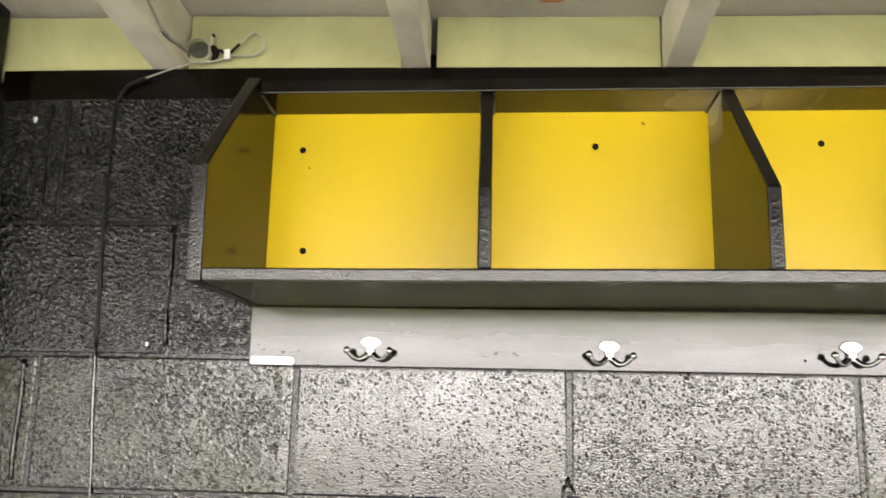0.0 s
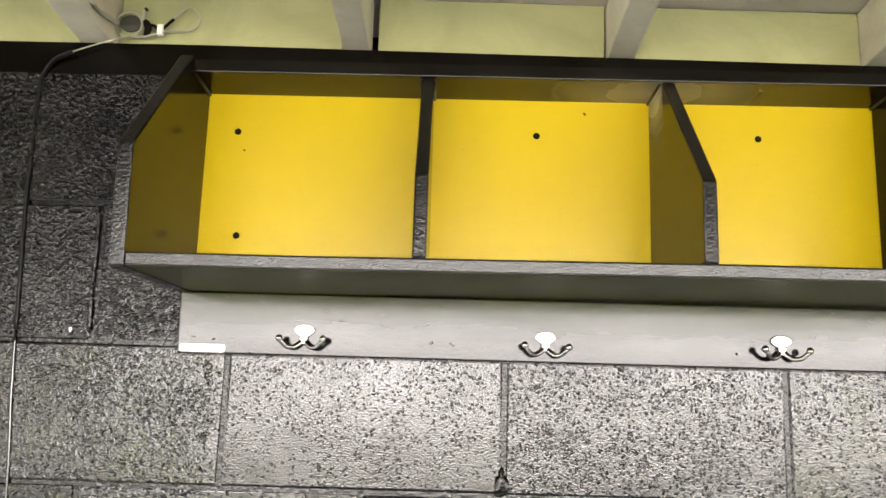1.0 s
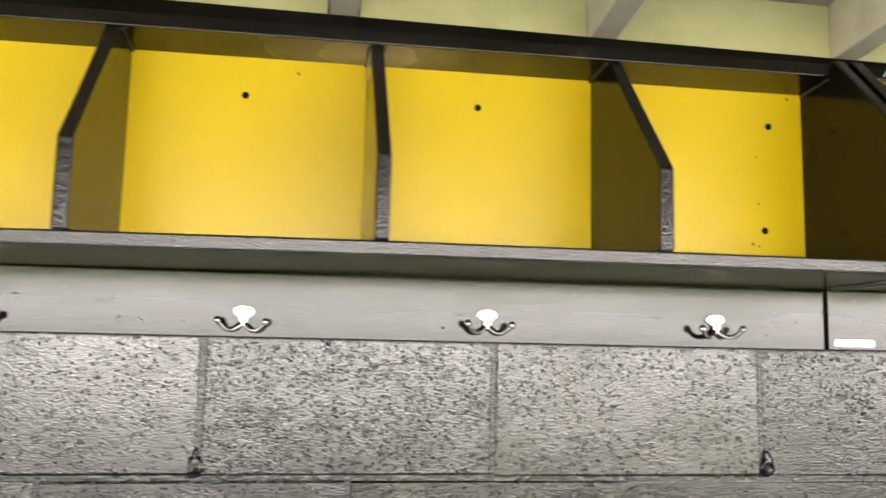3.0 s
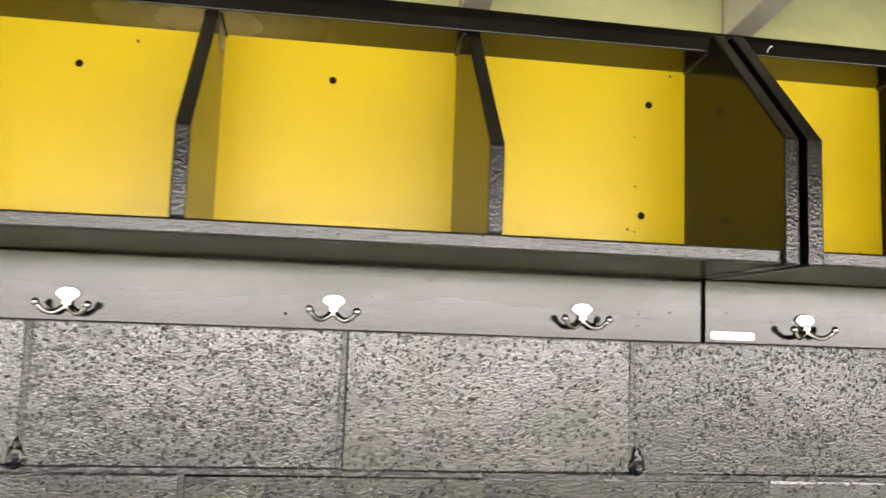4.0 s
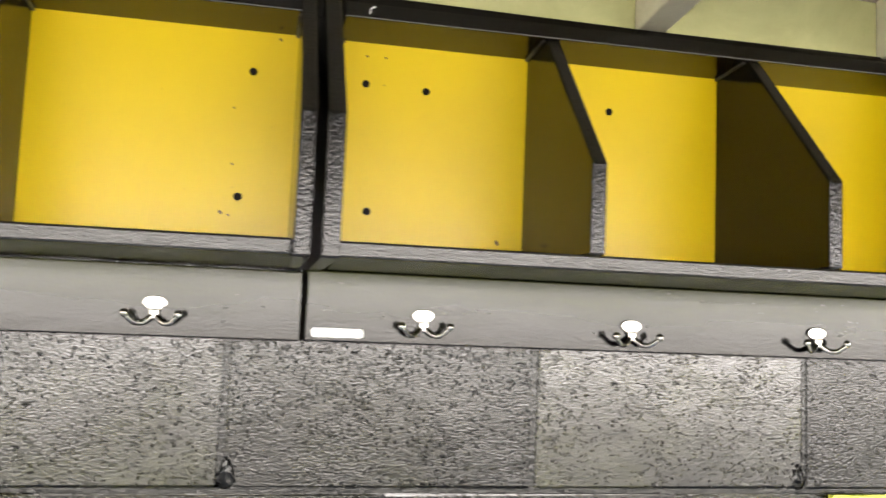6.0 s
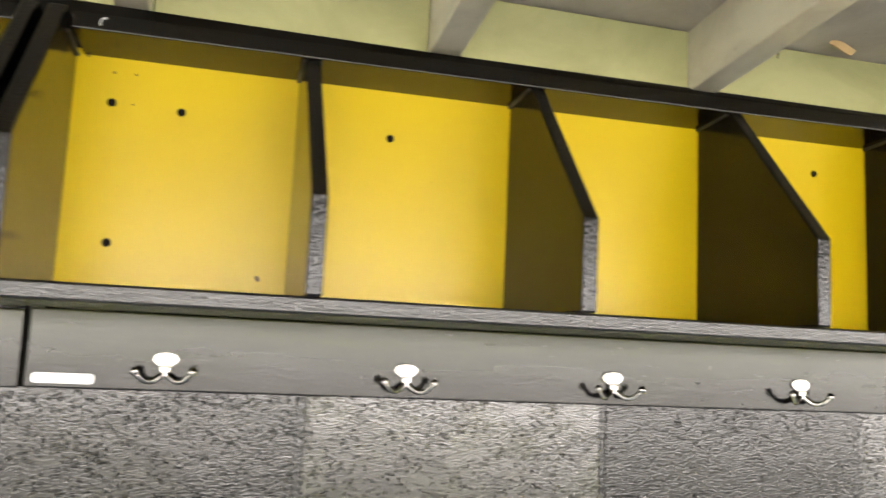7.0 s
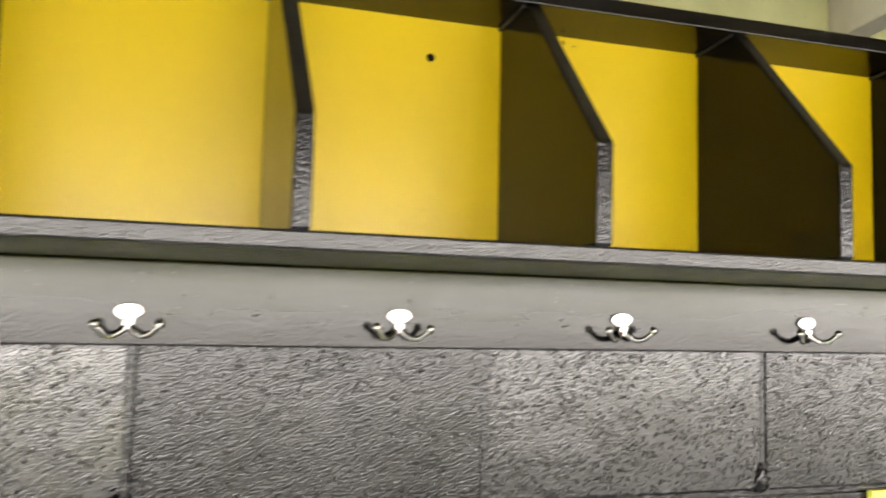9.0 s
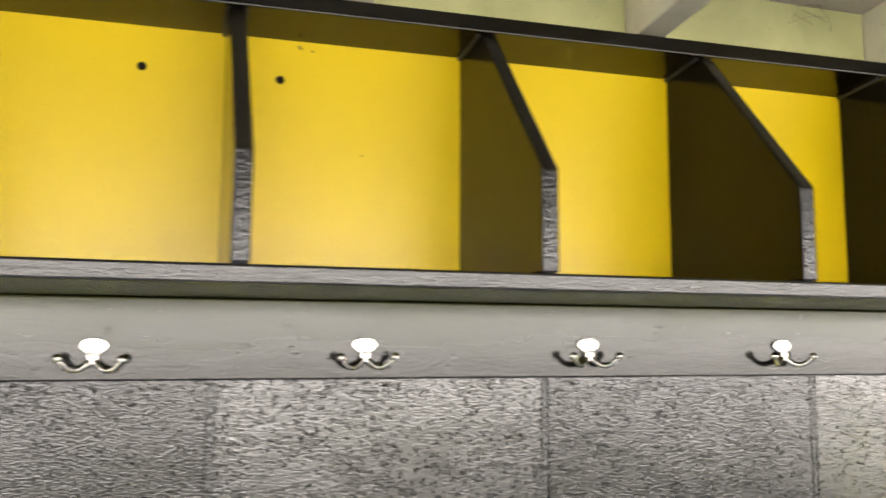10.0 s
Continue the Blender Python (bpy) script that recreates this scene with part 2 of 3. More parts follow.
# ---- builders ----
def box(bm, x0, x1, y0, y1, z0, z1, bevel=0.0, segments=2):
    made = bmesh.ops.create_cube(bm, size=1.0, matrix=Matrix.LocRotScale(((x0 + x1) / 2, (y0 + y1) / 2, (z0 + z1) / 2), None, (x1 - x0, y1 - y0, z1 - z0)))
    if bevel:
        edges = {e for v in made["verts"] for e in v.link_edges}
        bmesh.ops.bevel(bm, geom=list(edges), offset=bevel, segments=segments, affect='EDGES', profile=0.6)
    return bm


def slab(profile, x0, x1, bevel=0.002, splay=0.0):
    """A board of the given (y, z) outline, from x0 to x1, with eased edges; splay: its drift in x per metre of y."""
    bm = bmesh.new()
    face = bm.faces.new([bm.verts.new((x0, y, z)) for y, z in profile])
    out = bmesh.ops.extrude_face_region(bm, geom=[face])
    bmesh.ops.translate(bm, verts=[g for g in out["geom"] if isinstance(g, bmesh.types.BMVert)], vec=(x1 - x0, 0, 0))
    bmesh.ops.recalc_face_normals(bm, faces=bm.faces)
    bmesh.ops.bevel(bm, geom=list(bm.edges), offset=bevel, segments=2, affect='EDGES', profile=0.6)
    for v in bm.verts:
        v.co.x += splay * (v.co.y + 0.28)
    return bm


def plate(outline, y0, y1, bevel=0.0):
    """A flat piece of the given (x, z) outline between y0 (front) and y1."""
    bm = bmesh.new()
    face = bm.faces.new([bm.verts.new((x, y0, z)) for x, z in outline])
    out = bmesh.ops.extrude_face_region(bm, geom=[face])
    bmesh.ops.translate(bm, verts=[g for g in out["geom"] if isinstance(g, bmesh.types.BMVert)], vec=(0, y1 - y0, 0))
    bmesh.ops.recalc_face_normals(bm, faces=bm.faces)
    if bevel:
        rim = [e for e in bm.edges if all(abs(v.co.y - y0) < 1e-6 for v in e.verts)]
        bmesh.ops.bevel(bm, geom=rim, offset=bevel, segments=2, affect='EDGES', profile=0.6)
    return bm


def tube(points, radii, sides=10, closed_ends=True):
    """A round bar along points with a radius at each."""
    bm = bmesh.new()
    rings = []
    pts = [Vector(p) for p in points]
    up = Vector((0.13, 0.9, 0.4)).normalized()
    for i, p in enumerate(pts):
        d = (pts[min(i + 1, len(pts) - 1)] - pts[max(i - 1, 0)]).normalized()
        a = d.cross(up).normalized()
        b = d.cross(a)
        rings.append([bm.verts.new(p + (a * math.cos(k * math.tau / sides) + b * math.sin(k * math.tau / sides)) * radii[i]) for k in range(sides)])
    for r, s in zip(rings, rings[1:]):
        for k in range(sides):
            bm.faces.new((r[k], r[(k + 1) % sides], s[(k + 1) % sides], s[k]))
    if closed_ends:
        bm.faces.new(rings[0]), bm.faces.new(rings[-1])
    bmesh.ops.recalc_face_normals(bm, faces=bm.faces)
    return rounded_faces(bm)


def spline(points, steps=8):
    """A smooth curve through the points."""
    pts = [Vector(p) for p in points]
    pts = [pts[0] * 2 - pts[1], *pts, pts[-1] * 2 - pts[-2]]
    out = []
    for a, b, c, d in zip(pts, pts[1:], pts[2:], pts[3:]):
        for i in range(steps):
            t = i / steps
            out.append(0.5 * (2 * b + (c - a) * t + (2 * a - 5 * b + 4 * c - d) * t * t + (3 * b - a - 3 * c + d) * t ** 3))
    return [*out, pts[-2]]


def mesh_of(name, bm, material, edge=None, lip=False):
    me = bpy.data.meshes.new(name)
    if edge:
        bm.normal_update()
        for f in bm.faces:
            f.material_index = 1 if f.normal.y < -0.35 and (f.normal.z < -0.3 or not lip) else 0
    bm.to_mesh(me)
    bm.free()
    me.materials.append(material)
    if edge:
        me.materials.append(edge)
    return me


def rounded_faces(bm):
    for f in bm.faces:
        f.smooth = len(f.verts) < 6
    return bm


def root_of(ob):
    while ob.parent:
        ob = ob.parent
    return ob


def part(name, bm, material, parent, label="", edge=None, lip=False):
    """Links a bmesh, given in world places, as one mesh object under a thing or part; edge: the paint of its cut front edge, or of that edge's lower lip alone."""
    bmesh.ops.translate(bm, verts=bm.verts, vec=-root_of(parent).location)
    ob = new(name, mesh_of(name, bm, material, edge, lip))
    ob.parent = parent
    return tagged(ob, label)


def thing(name, at, label, category, group="", kind=""):
    ob = new(name)
    ob.location, ob.empty_display_size = at, 0.05
    return tagged(ob, label, category, group, kind)


def solid(name, bm, material, label, category, group="", kind="", at=(0, 0, 0)):
    """A thing that is one mesh, given in world places, with its origin at at."""
    bmesh.ops.translate(bm, verts=bm.verts, vec=-Vector(at))
    ob = new(name, mesh_of(name, bm, material))
    ob.location = at
    return tagged(ob, label, category, group, kind)


# ---- large structure ----
# EAVE and ROOF_WEST reach past what is seen, to keep sky light out.
WEST, EAST, EAVE, SLOPE = -0.125, 9.6, -3.6, 0.085
ROOF_WEST = -4.0
WALL_TOP, SOFFIT_Z, EAVE_MASK_Z = 2.048, 2.156, 1.99
PITCH = 0.4064
COURSES = [1.388 - 0.2032 * k for k in range(7, 0, -1)] + [1.388, 1.591, 1.799, 2.012]
COURSES[0] = 0.0

# Unseen ground; its tone is chosen for bounce light and reflections.
ground_bm = bmesh.new()
box(ground_bm, -400, 400, -400, 400, -0.3, -0.06)
solid("ground", ground_bm, YARD, "unseen ground beyond the shelter, toned for bounce light", "lawn", kind="structure")
floor_bm = box(bmesh.new(), ROOF_WEST, EAST + 0.2, EAVE - 0.5, 0.2, -0.2, 0.0, 0.01)
solid("floor", floor_bm, CONCRETE, "pale grey concrete slab under the roof", "floor", kind="structure")

wall_north = solid("wall_north", box(bmesh.new(), ROOF_WEST, EAST, -0.0085, 0.2, 0.0, 2.04), MORTAR,
                   "concrete block wall under thick black gloss paint", "wall", kind="structure")
wall_west = solid("wall_west", box(bmesh.new(), WEST - 0.2, WEST - 0.006, -0.1, -0.0095, 0.0, 2.17), MORTAR,
                  "narrow black gloss painted block pier", "wall", kind="structure")
wall_east = solid("wall_east", box(bmesh.new(), EAST, EAST + 0.2, EAVE + 0.2, 0.2, 0.0, 2.3), MORTAR,
                  "black painted end wall of the shelter", "wall", kind="structure")

# Added panel that stops daylight showing through the gaps between the boards.
solid("wall_daylight_stop", box(bmesh.new(), ROOF_WEST, EAST, 0.12, 0.2, 2.041, 2.139), MORTAR,
      "unseen black panel added to block daylight behind the boards", "wall", kind="structure")
# Unseen wall added to light the shelter and fill the gloss reflections.
wall_reflector = solid("wall_reflector", box(bmesh.new(), -14, 58, -34.3, -34, -0.06, 11.4, 0.01), REFLECTOR_WHITE,
                   "unseen white wall added as a bright reflector, with broad grey patches", "wall", kind="structure")
# Added grey band that lowers the reflected brightness near the horizon.
solid("trim_horizon_dimmer", box(bmesh.new(), -14, 58, -34, -33.9, -0.06, 2.5, 0.01), CONCRETE, "unseen grey band added to darken reflections at horizon height", "plinth", kind="structure")


def fall(x):
    """The roof timbers fall a little towards the east."""
    return -0.009 * max(-0.2, min(x, 2.7))


def roof_z(y, z):
    return z - SLOPE * y


def lean(bm):
    for v in bm.verts:
        v.co.z += fall(v.co.x)
        if v.co.z > 2.12:
            v.co.z += 0.011 * max(0.0, min(1.0, 0.8 - v.co.x))
    return bm


plate_bm = bmesh.new()
box(plate_bm, WEST, EAST, -0.0122, 0.19, 2.006, 2.058, 0.0006)
for cut in (0.33, 2.7):
    bmesh.ops.bisect_plane(plate_bm, geom=[*plate_bm.verts, *plate_bm.edges, *plate_bm.faces], plane_co=(cut, 0, 0), plane_no=(1, 0, 0))
for v in plate_bm.verts:
    if v.co.z > 2.03:
        v.co.z += 0.001 - 0.011 * min(2.37, max(0.0, v.co.x - 0.33))
solid("trim_top_plate", plate_bm, TOP_WOOD, "black painted timber plate along the wall top", "trim", kind="structure")

soffit_bm = slab([(0.2, roof_z(0.2, SOFFIT_Z)), (EAVE, roof_z(EAVE, SOFFIT_Z)), (EAVE, roof_z(EAVE, SOFFIT_Z) + 0.03), (0.2, roof_z(0.2, SOFFIT_Z) + 0.03)],
                 ROOF_WEST, EAST + 0.2, 0.001)
for cut in (-0.2, 0.8, 2.7):
    bmesh.ops.bisect_plane(soffit_bm, geom=[*soffit_bm.verts, *soffit_bm.edges, *soffit_bm.faces], plane_co=(cut, 0, 0), plane_no=(1, 0, 0))
solid("ceiling", lean(soffit_bm), SOFFIT, "grey-white painted roof boards, stained", "ceiling", kind="structure")
RAFTERS = [0.157, 0.5675, 0.981, 1.378, 1.785, 2.188, 2.583, 2.995, 3.4, *(3.811 + 0.405 * k for k in range(15))]
RAFTER_Z = 2.061
for x in [0.157 - 0.405 * k for k in range(10, 0, -1)] + RAFTERS:
    y1 = 0.02
    r = slab([(y1, RAFTER_Z), (-0.02, RAFTER_Z), (EAVE, roof_z(EAVE, RAFTER_Z)), (EAVE, roof_z(EAVE, SOFFIT_Z) - 0.002), (y1, roof_z(y1, SOFFIT_Z) - 0.002)],
             x - (0.026 if x == 0.157 else 0.021), x + (0.026 if x == 0.157 else 0.021), 0.003)
    solid("rafter", lean(r), RAFTER, "white painted timber rafter with grimy faces", "rafter", "rafters under the roof", "structure", (x, 0, WALL_TOP))
edges = [WEST - 0.03, *RAFTERS, EAST]
gaps = random.Random(5)
for a, b in zip(edges, edges[1:]):
    x0, x1 = a + (0.0275 if a == 0.157 else 0.0215 if a in RAFTERS else 0.0), b - (0.0275 if b == 0.157 else 0.0215 if b in RAFTERS else 0.0)
    x0 += 0.0075 if a == 0.5675 else 0.0
    if x1 - x0 > 0.05:
        solid("blocking_board", lean(box(bmesh.new(), x0 + gaps.uniform(0.0005, 0.003), x1 - gaps.uniform(0.0005, 0.003), gaps.uniform(-0.003, 0.002), 0.03, WALL_TOP + 0.001,
                                         SOFFIT_Z - gaps.uniform(0.002, 0.005), 0.002)), CREAM,
              "cream-green painted blocking board between rafters", "blocking", "blocking boards between the rafters", "structure", (x0, 0, WALL_TOP))
# Unseen board, deepened and blackened so that higher surfaces reflect dark.
solid("trim_eave_mask", box(bmesh.new(), ROOF_WEST, EAST + 0.2, EAVE - 0.03, EAVE - 0.001, EAVE_MASK_Z, roof_z(EAVE, SOFFIT_Z) + 0.05, 0.003),
      TOP_WOOD, "unseen black board added along the eave to cut off reflections", "fascia", kind="structure")

# ---- the cubby shelves ----
BACK_Y, SHELF_Y, TOP_Y, END_Y, SPLAY = -0.033, -0.276, -0.114, -0.285, -0.024
SHELF_Z0, SHELF_Z1, TOP_Z0, TOP_Z1 = 1.668, 1.685, 1.969, 1.988
HALF = 0.0085


def divider_profile(front, knee, top_front, top, foot):
    return [(BACK_Y - 0.001, foot), (front, foot), (front, knee), (top_front, top + 0.0035), (BACK_Y - 0.001, top)]


def end_profile(lean_out=0.0):
    return [(-0.004, 1.6665), (END_Y + lean_out, 1.6665), (END_Y - lean_out / 2, 1.812), (-0.117, 1.996), (-0.004, 1.996)]


def bow(x, y):
    """The top board has warped: its front lifts a little, more to the east."""
    front = min(1.0, max(0.0, -(y + 0.033) / 0.08))
    return 0.004 * front + 0.009 * min(1.3, max(0.0, x - 2.5)) * (0.6 + 0.4 * front)


def sag(x):
    """The shelf has dropped a little at its west end."""
    return -0.003 * min(1.0, max(0.0, (1.05 - x) / 0.5))


# A small raised disc for each dark dot on the back panel.
def back_disc(x, z, parent):
    bm = bmesh.new()
    bmesh.ops.create_cone(bm, cap_ends=True, segments=14, radius1=0.0052, radius2=0.0042, depth=0.0022,
                          matrix=Matrix.LocRotScale((x, BACK_Y - 0.001, z), Euler((radians(90), 0, 0)), None))
    return part("dark_dot", bm, SCREW, parent, "small dark raised disc")


def cubby_unit(x0, x1, uprights, dark_dots, nicks, label, splay_west=SPLAY):
    unit = thing("cubby_shelf", ((x0 + x1) / 2, 0, SHELF_Z0), label, "cubby shelf", "cubby shelves along the wall")
    back = part("back_panel", box(bmesh.new(), x0 + 0.004, x1 - 0.012, BACK_Y, -0.005, SHELF_Z1 - 0.003, TOP_Z0 + 0.008), YELLOW, unit, "bright yellow painted back panel")
    shelf = box(bmesh.new(), x0 + 0.0175, x1 - 0.0175, SHELF_Y - 0.002, -0.003, SHELF_Z0, SHELF_Z1, 0.0025)
    for cut in (0.55, 1.05):
        if x0 < cut:
            bmesh.ops.bisect_plane(shelf, geom=[*shelf.verts, *shelf.edges, *shelf.faces], plane_co=(cut, 0, 0), plane_no=(1, 0, 0))
    for v in shelf.verts:
        if v.co.y < -0.25 and v.co.z < (SHELF_Z0 + SHELF_Z1) / 2:
            v.co.y += 0.0009
        v.co.z += sag(v.co.x)
    part("shelf_board", shelf, SHELF_WOOD, unit, "", EDGE)
    top = box(bmesh.new(), x0 + 0.0205, x1 - 0.0175, TOP_Y, -0.003, TOP_Z0, TOP_Z1, 0.0016)
    for k in range(1, 12):
        bmesh.ops.bisect_plane(top, geom=[*top.verts, *top.edges, *top.faces], plane_co=(x0 + (x1 - x0) * k / 12, 0, 0), plane_no=(1, 0, 0))
    for v in top.verts:
        v.co.z += bow(v.co.x, v.co.y)
    part("top_board", top, LID_WOOD, unit, "", LIP, True)
    for a, b, splay in ((x0, x0 + 0.019, splay_west), (x1 - 0.017, x1, SPLAY)):
        part("end_panel", slab([(y, z + (sag(a) if z < 1.7 else 0)) for y, z in end_profile(0.0042 if a < 1 else 0.0)], a, b, 0.0025, splay), WOOD_Z, unit, "", UPRIGHT_EDGE)
    for x in uprights:
        part("divider", slab(divider_profile(SHELF_Y + 0.002, 1.785, TOP_Y + 0.001, TOP_Z0 - 0.0005 + bow(x, BACK_Y), SHELF_Z1 + 0.0005 + sag(x)), x - HALF, x + HALF, 0.0025, SPLAY), WOOD_Z, unit, "", UPRIGHT_EDGE)
        for side in (-1, 1):
            bead = [(x + side * (HALF + 0.0012) + SPLAY * (y + 0.28), y, TOP_Z0 - 0.0012) for y in (-0.106, -0.07, BACK_Y - 0.002)]
            bead = [(bx, by, bz + bow(bx, by)) for bx, by, bz in bead]
            part("caulk_bead", tube(bead, [0.0022] * 3, 6), CAULK, unit)
    for x, side in ((x0 + 0.019, 1), (x1 - 0.017, -1)):
        bead = [(x + side * 0.0012 + (splay_west if side > 0 else SPLAY) * (y + 0.28), y, TOP_Z0 - 0.0012) for y in (-0.106, -0.07, BACK_Y - 0.002)]
        bead = [(bx, by, bz + bow(bx, by)) for bx, by, bz in bead]
        part("caulk_bead", tube(bead, [0.0022] * 3, 6), CAULK, unit)
    for x, z in dark_dots:
        back_disc(x, z, back)
    for x, z, r in nicks:
        chip = bmesh.new()
        bmesh.ops.create_circle(chip, cap_ends=True, segments=7, radius=r, matrix=Matrix.LocRotScale((x, BACK_Y - 0.0004, z), Euler((radians(90), 0.4 * r * 1000, 0)), (1.6, 1, 1)))
        part("paint_nick", chip, NICK, back, "small brown paint nick")
    return unit


cubby_unit(0.328, 1.7095, [0.690, 1.030, 1.363],
           [(0.397, 1.911), (0.406, 1.751), (0.848, 1.915), (1.179, 1.918), (1.632, 1.917), (1.622, 1.755)],
           [(0.92, 1.951, 0.002), (0.409, 1.882, 0.0014), (1.611, 1.868, 0.0012), (1.613, 1.796, 0.0014), (1.602, 1.734, 0.002), (1.612, 1.731, 0.0013), (1.664, 1.962, 0.0018)],
           "black gloss wall cubby with yellow back and four bays", 0.012)
cubby_unit(1.7195, 4.28, [2.008, 2.289, 2.572, 2.854, 3.137, 3.430, 3.715, 3.995],
           [(1.776, 1.915), (1.856, 1.912), (1.785, 1.747), (2.114, 1.908), (2.751, 1.925), (2.903, 1.924)],
           [(1.96, 1.716, 0.0026), (1.776, 1.952, 0.0014), (1.801, 1.952, 0.0013), (1.8, 1.915, 0.001), (2.925, 1.965, 0.002), (2.94, 1.962, 0.0012), (3.0, 1.84, 0.001), (1.745, 1.969, 0.0018)],
           "long black gloss wall cubby with yellow back bays")

# ---- the hook boards, hooks and stickers ----
BOARD_Y = -0.042


def board_y(z):
    """The face of the hook boards leans out a little towards the top."""
    return BOARD_Y + 0.0014 * (1.667 - z) / 0.09


for x0, x1, z0 in ((0.335, 1.708, 1.577), (1.7145, 4.27, 1.578)):
    board = box(bmesh.new(), x0, x1, BOARD_Y, -0.001, z0, SHELF_Z0 - (0.0035 if x0 < 1 else 0.001), 0.002)
    for v in board.verts:
        if v.co.y < -0.02:
            v.co.y += board_y(v.co.z) - BOARD_Y
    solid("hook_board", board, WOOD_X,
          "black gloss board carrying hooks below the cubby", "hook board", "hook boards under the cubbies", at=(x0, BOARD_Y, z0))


# Dark strip put in as the shade between the two hook boards.
solid("gap_shade_strip", box(bmesh.new(), 1.7082, 1.7143, -0.036, -0.001, 1.579, SHELF_Z0 - 0.001), GAP_SHADE,
      "black strip standing in for the shade in the gap", "filler strip", at=(1.7112, -0.03, 1.579))


def rounded(x0, x1, z0, z1, r, steps=5):
    pts = []
    for cx, cz, a0 in ((x1 - r, z1 - r, 0), (x0 + r, z1 - r, 90), (x0 + r, z0 + r, 180), (x1 - r, z0 + r, 270)):
        for i in range(steps + 1):
            a = radians(a0 + 90 * i / steps)
            pts.append((cx + r * math.cos(a), cz + r * math.sin(a)))
    return pts


for x, z in ((0.339, 1.5785), (1.722, 1.5835)):
    solid("label_sticker", plate(rounded(x, x + 0.066, z, z + 0.0115, 0.004), board_y(z) - 0.0012, board_y(z) + 0.0003), STICKER,
          "blank white strip label stuck on hook board", "label", "white labels on the boards", at=(x, BOARD_Y, z))


def coat_hook():
    """A double prong hook: an oval plate, two arms curling out and up to balls."""
    hook = thing("coat_hook", (0, 0, 0), "satin nickel double prong coat hook on black board", "coat hook", "coat hooks on the boards")
    half = [(0.0, 0.0158), (0.0055, 0.0154), (0.0105, 0.0137), (0.0138, 0.0105), (0.0148, 0.0075), (0.014, 0.0045), (0.0115, 0.002), (0.0085, 0.0002),
            (0.0062, -0.002), (0.0052, -0.005), (0.005, -0.009), (0.0042, -0.0115), (0.0, -0.013)]
    shield = half + [(-x, z) for x, z in half[-2:0:-1]]
    part("plate", plate(shield, -0.0036, 0.0, 0.0013), NICKEL, hook)
    tail = [(0.0058, -0.0005), (-0.0058, -0.0005), (-0.0054, -0.008), (-0.0042, -0.0128), (0.0042, -0.0128), (0.0054, -0.008)]
    part("stem", plate(tail, -0.0085, -0.0002, 0.0017), NICKEL, hook)
    for s in (-1, 1):
        path = spline([(s * 0.0025, -0.0045, -0.0085), (s * 0.0068, -0.0075, -0.0132), (s * 0.0142, -0.0125, -0.0175), (s * 0.0222, -0.019, -0.016), (s * 0.0292, -0.0245, -0.0085)], 5)
        n = len(path)
        arm = part("prong", tube(path, [0.0042 - 0.0012 * i / n for i in range(n)], 10), NICKEL, hook)
        ball = bmesh.new()
        bmesh.ops.create_uvsphere(ball, u_segments=16, v_segments=10, radius=0.0052, matrix=Matrix.Translation((s * 0.0308, -0.0255, -0.0058)))
        part("ball_tip", rounded_faces(ball), NICKEL, arm)
    return hook


HOOKS = [(0.518, 1.606), (0.862, 1.605), (1.195, 1.609), (1.534, 1.611), (1.864, 1.608), (2.149, 1.606), (2.429, 1.607),
         (2.718, 1.608), (3.006, 1.610), (3.289, 1.611), (3.577, 1.611), (3.868, 1.611)]
first = coat_hook()
first.location, first.rotation_euler = (HOOKS[0][0], board_y(HOOKS[0][1]), HOOKS[0][1]), (radians(0.9), 0, 0)
for i, (x, z) in enumerate(HOOKS[1:]):
    copy_thing(first, pose(x, board_y(z), z, 0.9, random.uniform(-2, 2), 0))

# ---- yellow panels low on the wall ----
for x in (2.47, 3.418):
    outline = [(x, 0.9), (x + 0.51, 0.9), (x + 0.51, 1.30)] + [(x + 0.40 + 0.11 * math.cos(a), 1.275 + 0.11 * math.sin(a)) for a in (radians(20 + 70 * i / 7) for i in range(8))] + [(x, 1.385)]
    solid("yellow_panel", plate(outline, -0.022, -0.0125, 0.001), LEMON, "lemon yellow flat wall panel with one rounded corner", "wall panel",
          "yellow panels on the wall", at=(x, 0, 0.9))

# ---- cable at the wall top ----
cable = thing("cable", (0.2, 0, 2.09), "old white cable looped at the rafter, then painted black", "cable")
white_run = spline([(0.186, -0.6, 2.17), (0.186, -0.26, 2.132), (0.186, -0.1613, 2.1014), (0.186, -0.1337, 2.0914), (0.186, -0.1, 2.081)], 6)
part("sheath", tube(white_run, [0.0022] * len(white_run), 8), CABLE, cable)
part("collar", tube([(0.186, -0.108, 2.0825), (0.186, -0.094, 2.0795)], [0.0038, 0.0038], 10), CABLE, cable)
sleeve = spline([(0.1865, -0.096, 2.08), (0.1865, -0.075, 2.0805), (0.1868, -0.045, 2.087), (0.1875, -0.02, 2.089)], 5)
part("sleeve", tube(sleeve, [0.0036] * len(sleeve), 10), CABLE, cable)
ring = spline([(0.2056 + 0.0205 * math.cos(a), -0.013 - 0.003 * i / 14, 2.0895 + 0.0215 * math.sin(a)) for i, a in ((i, math.radians(150) + math.tau * i / 11) for i in range(13))], 3)
part("coil", tube(ring, [0.0019] * len(ring), 8), CABLE, cable)
part("grommet", plate([(0.2043 + 0.0172 * math.cos(a), 2.0957 + 0.0142 * math.sin(a)) for a in (math.tau * i / 24 for i in range(24))], -0.0075, 0.0015, 0.002), GRIME, cable, "dull dark rubber grommet")
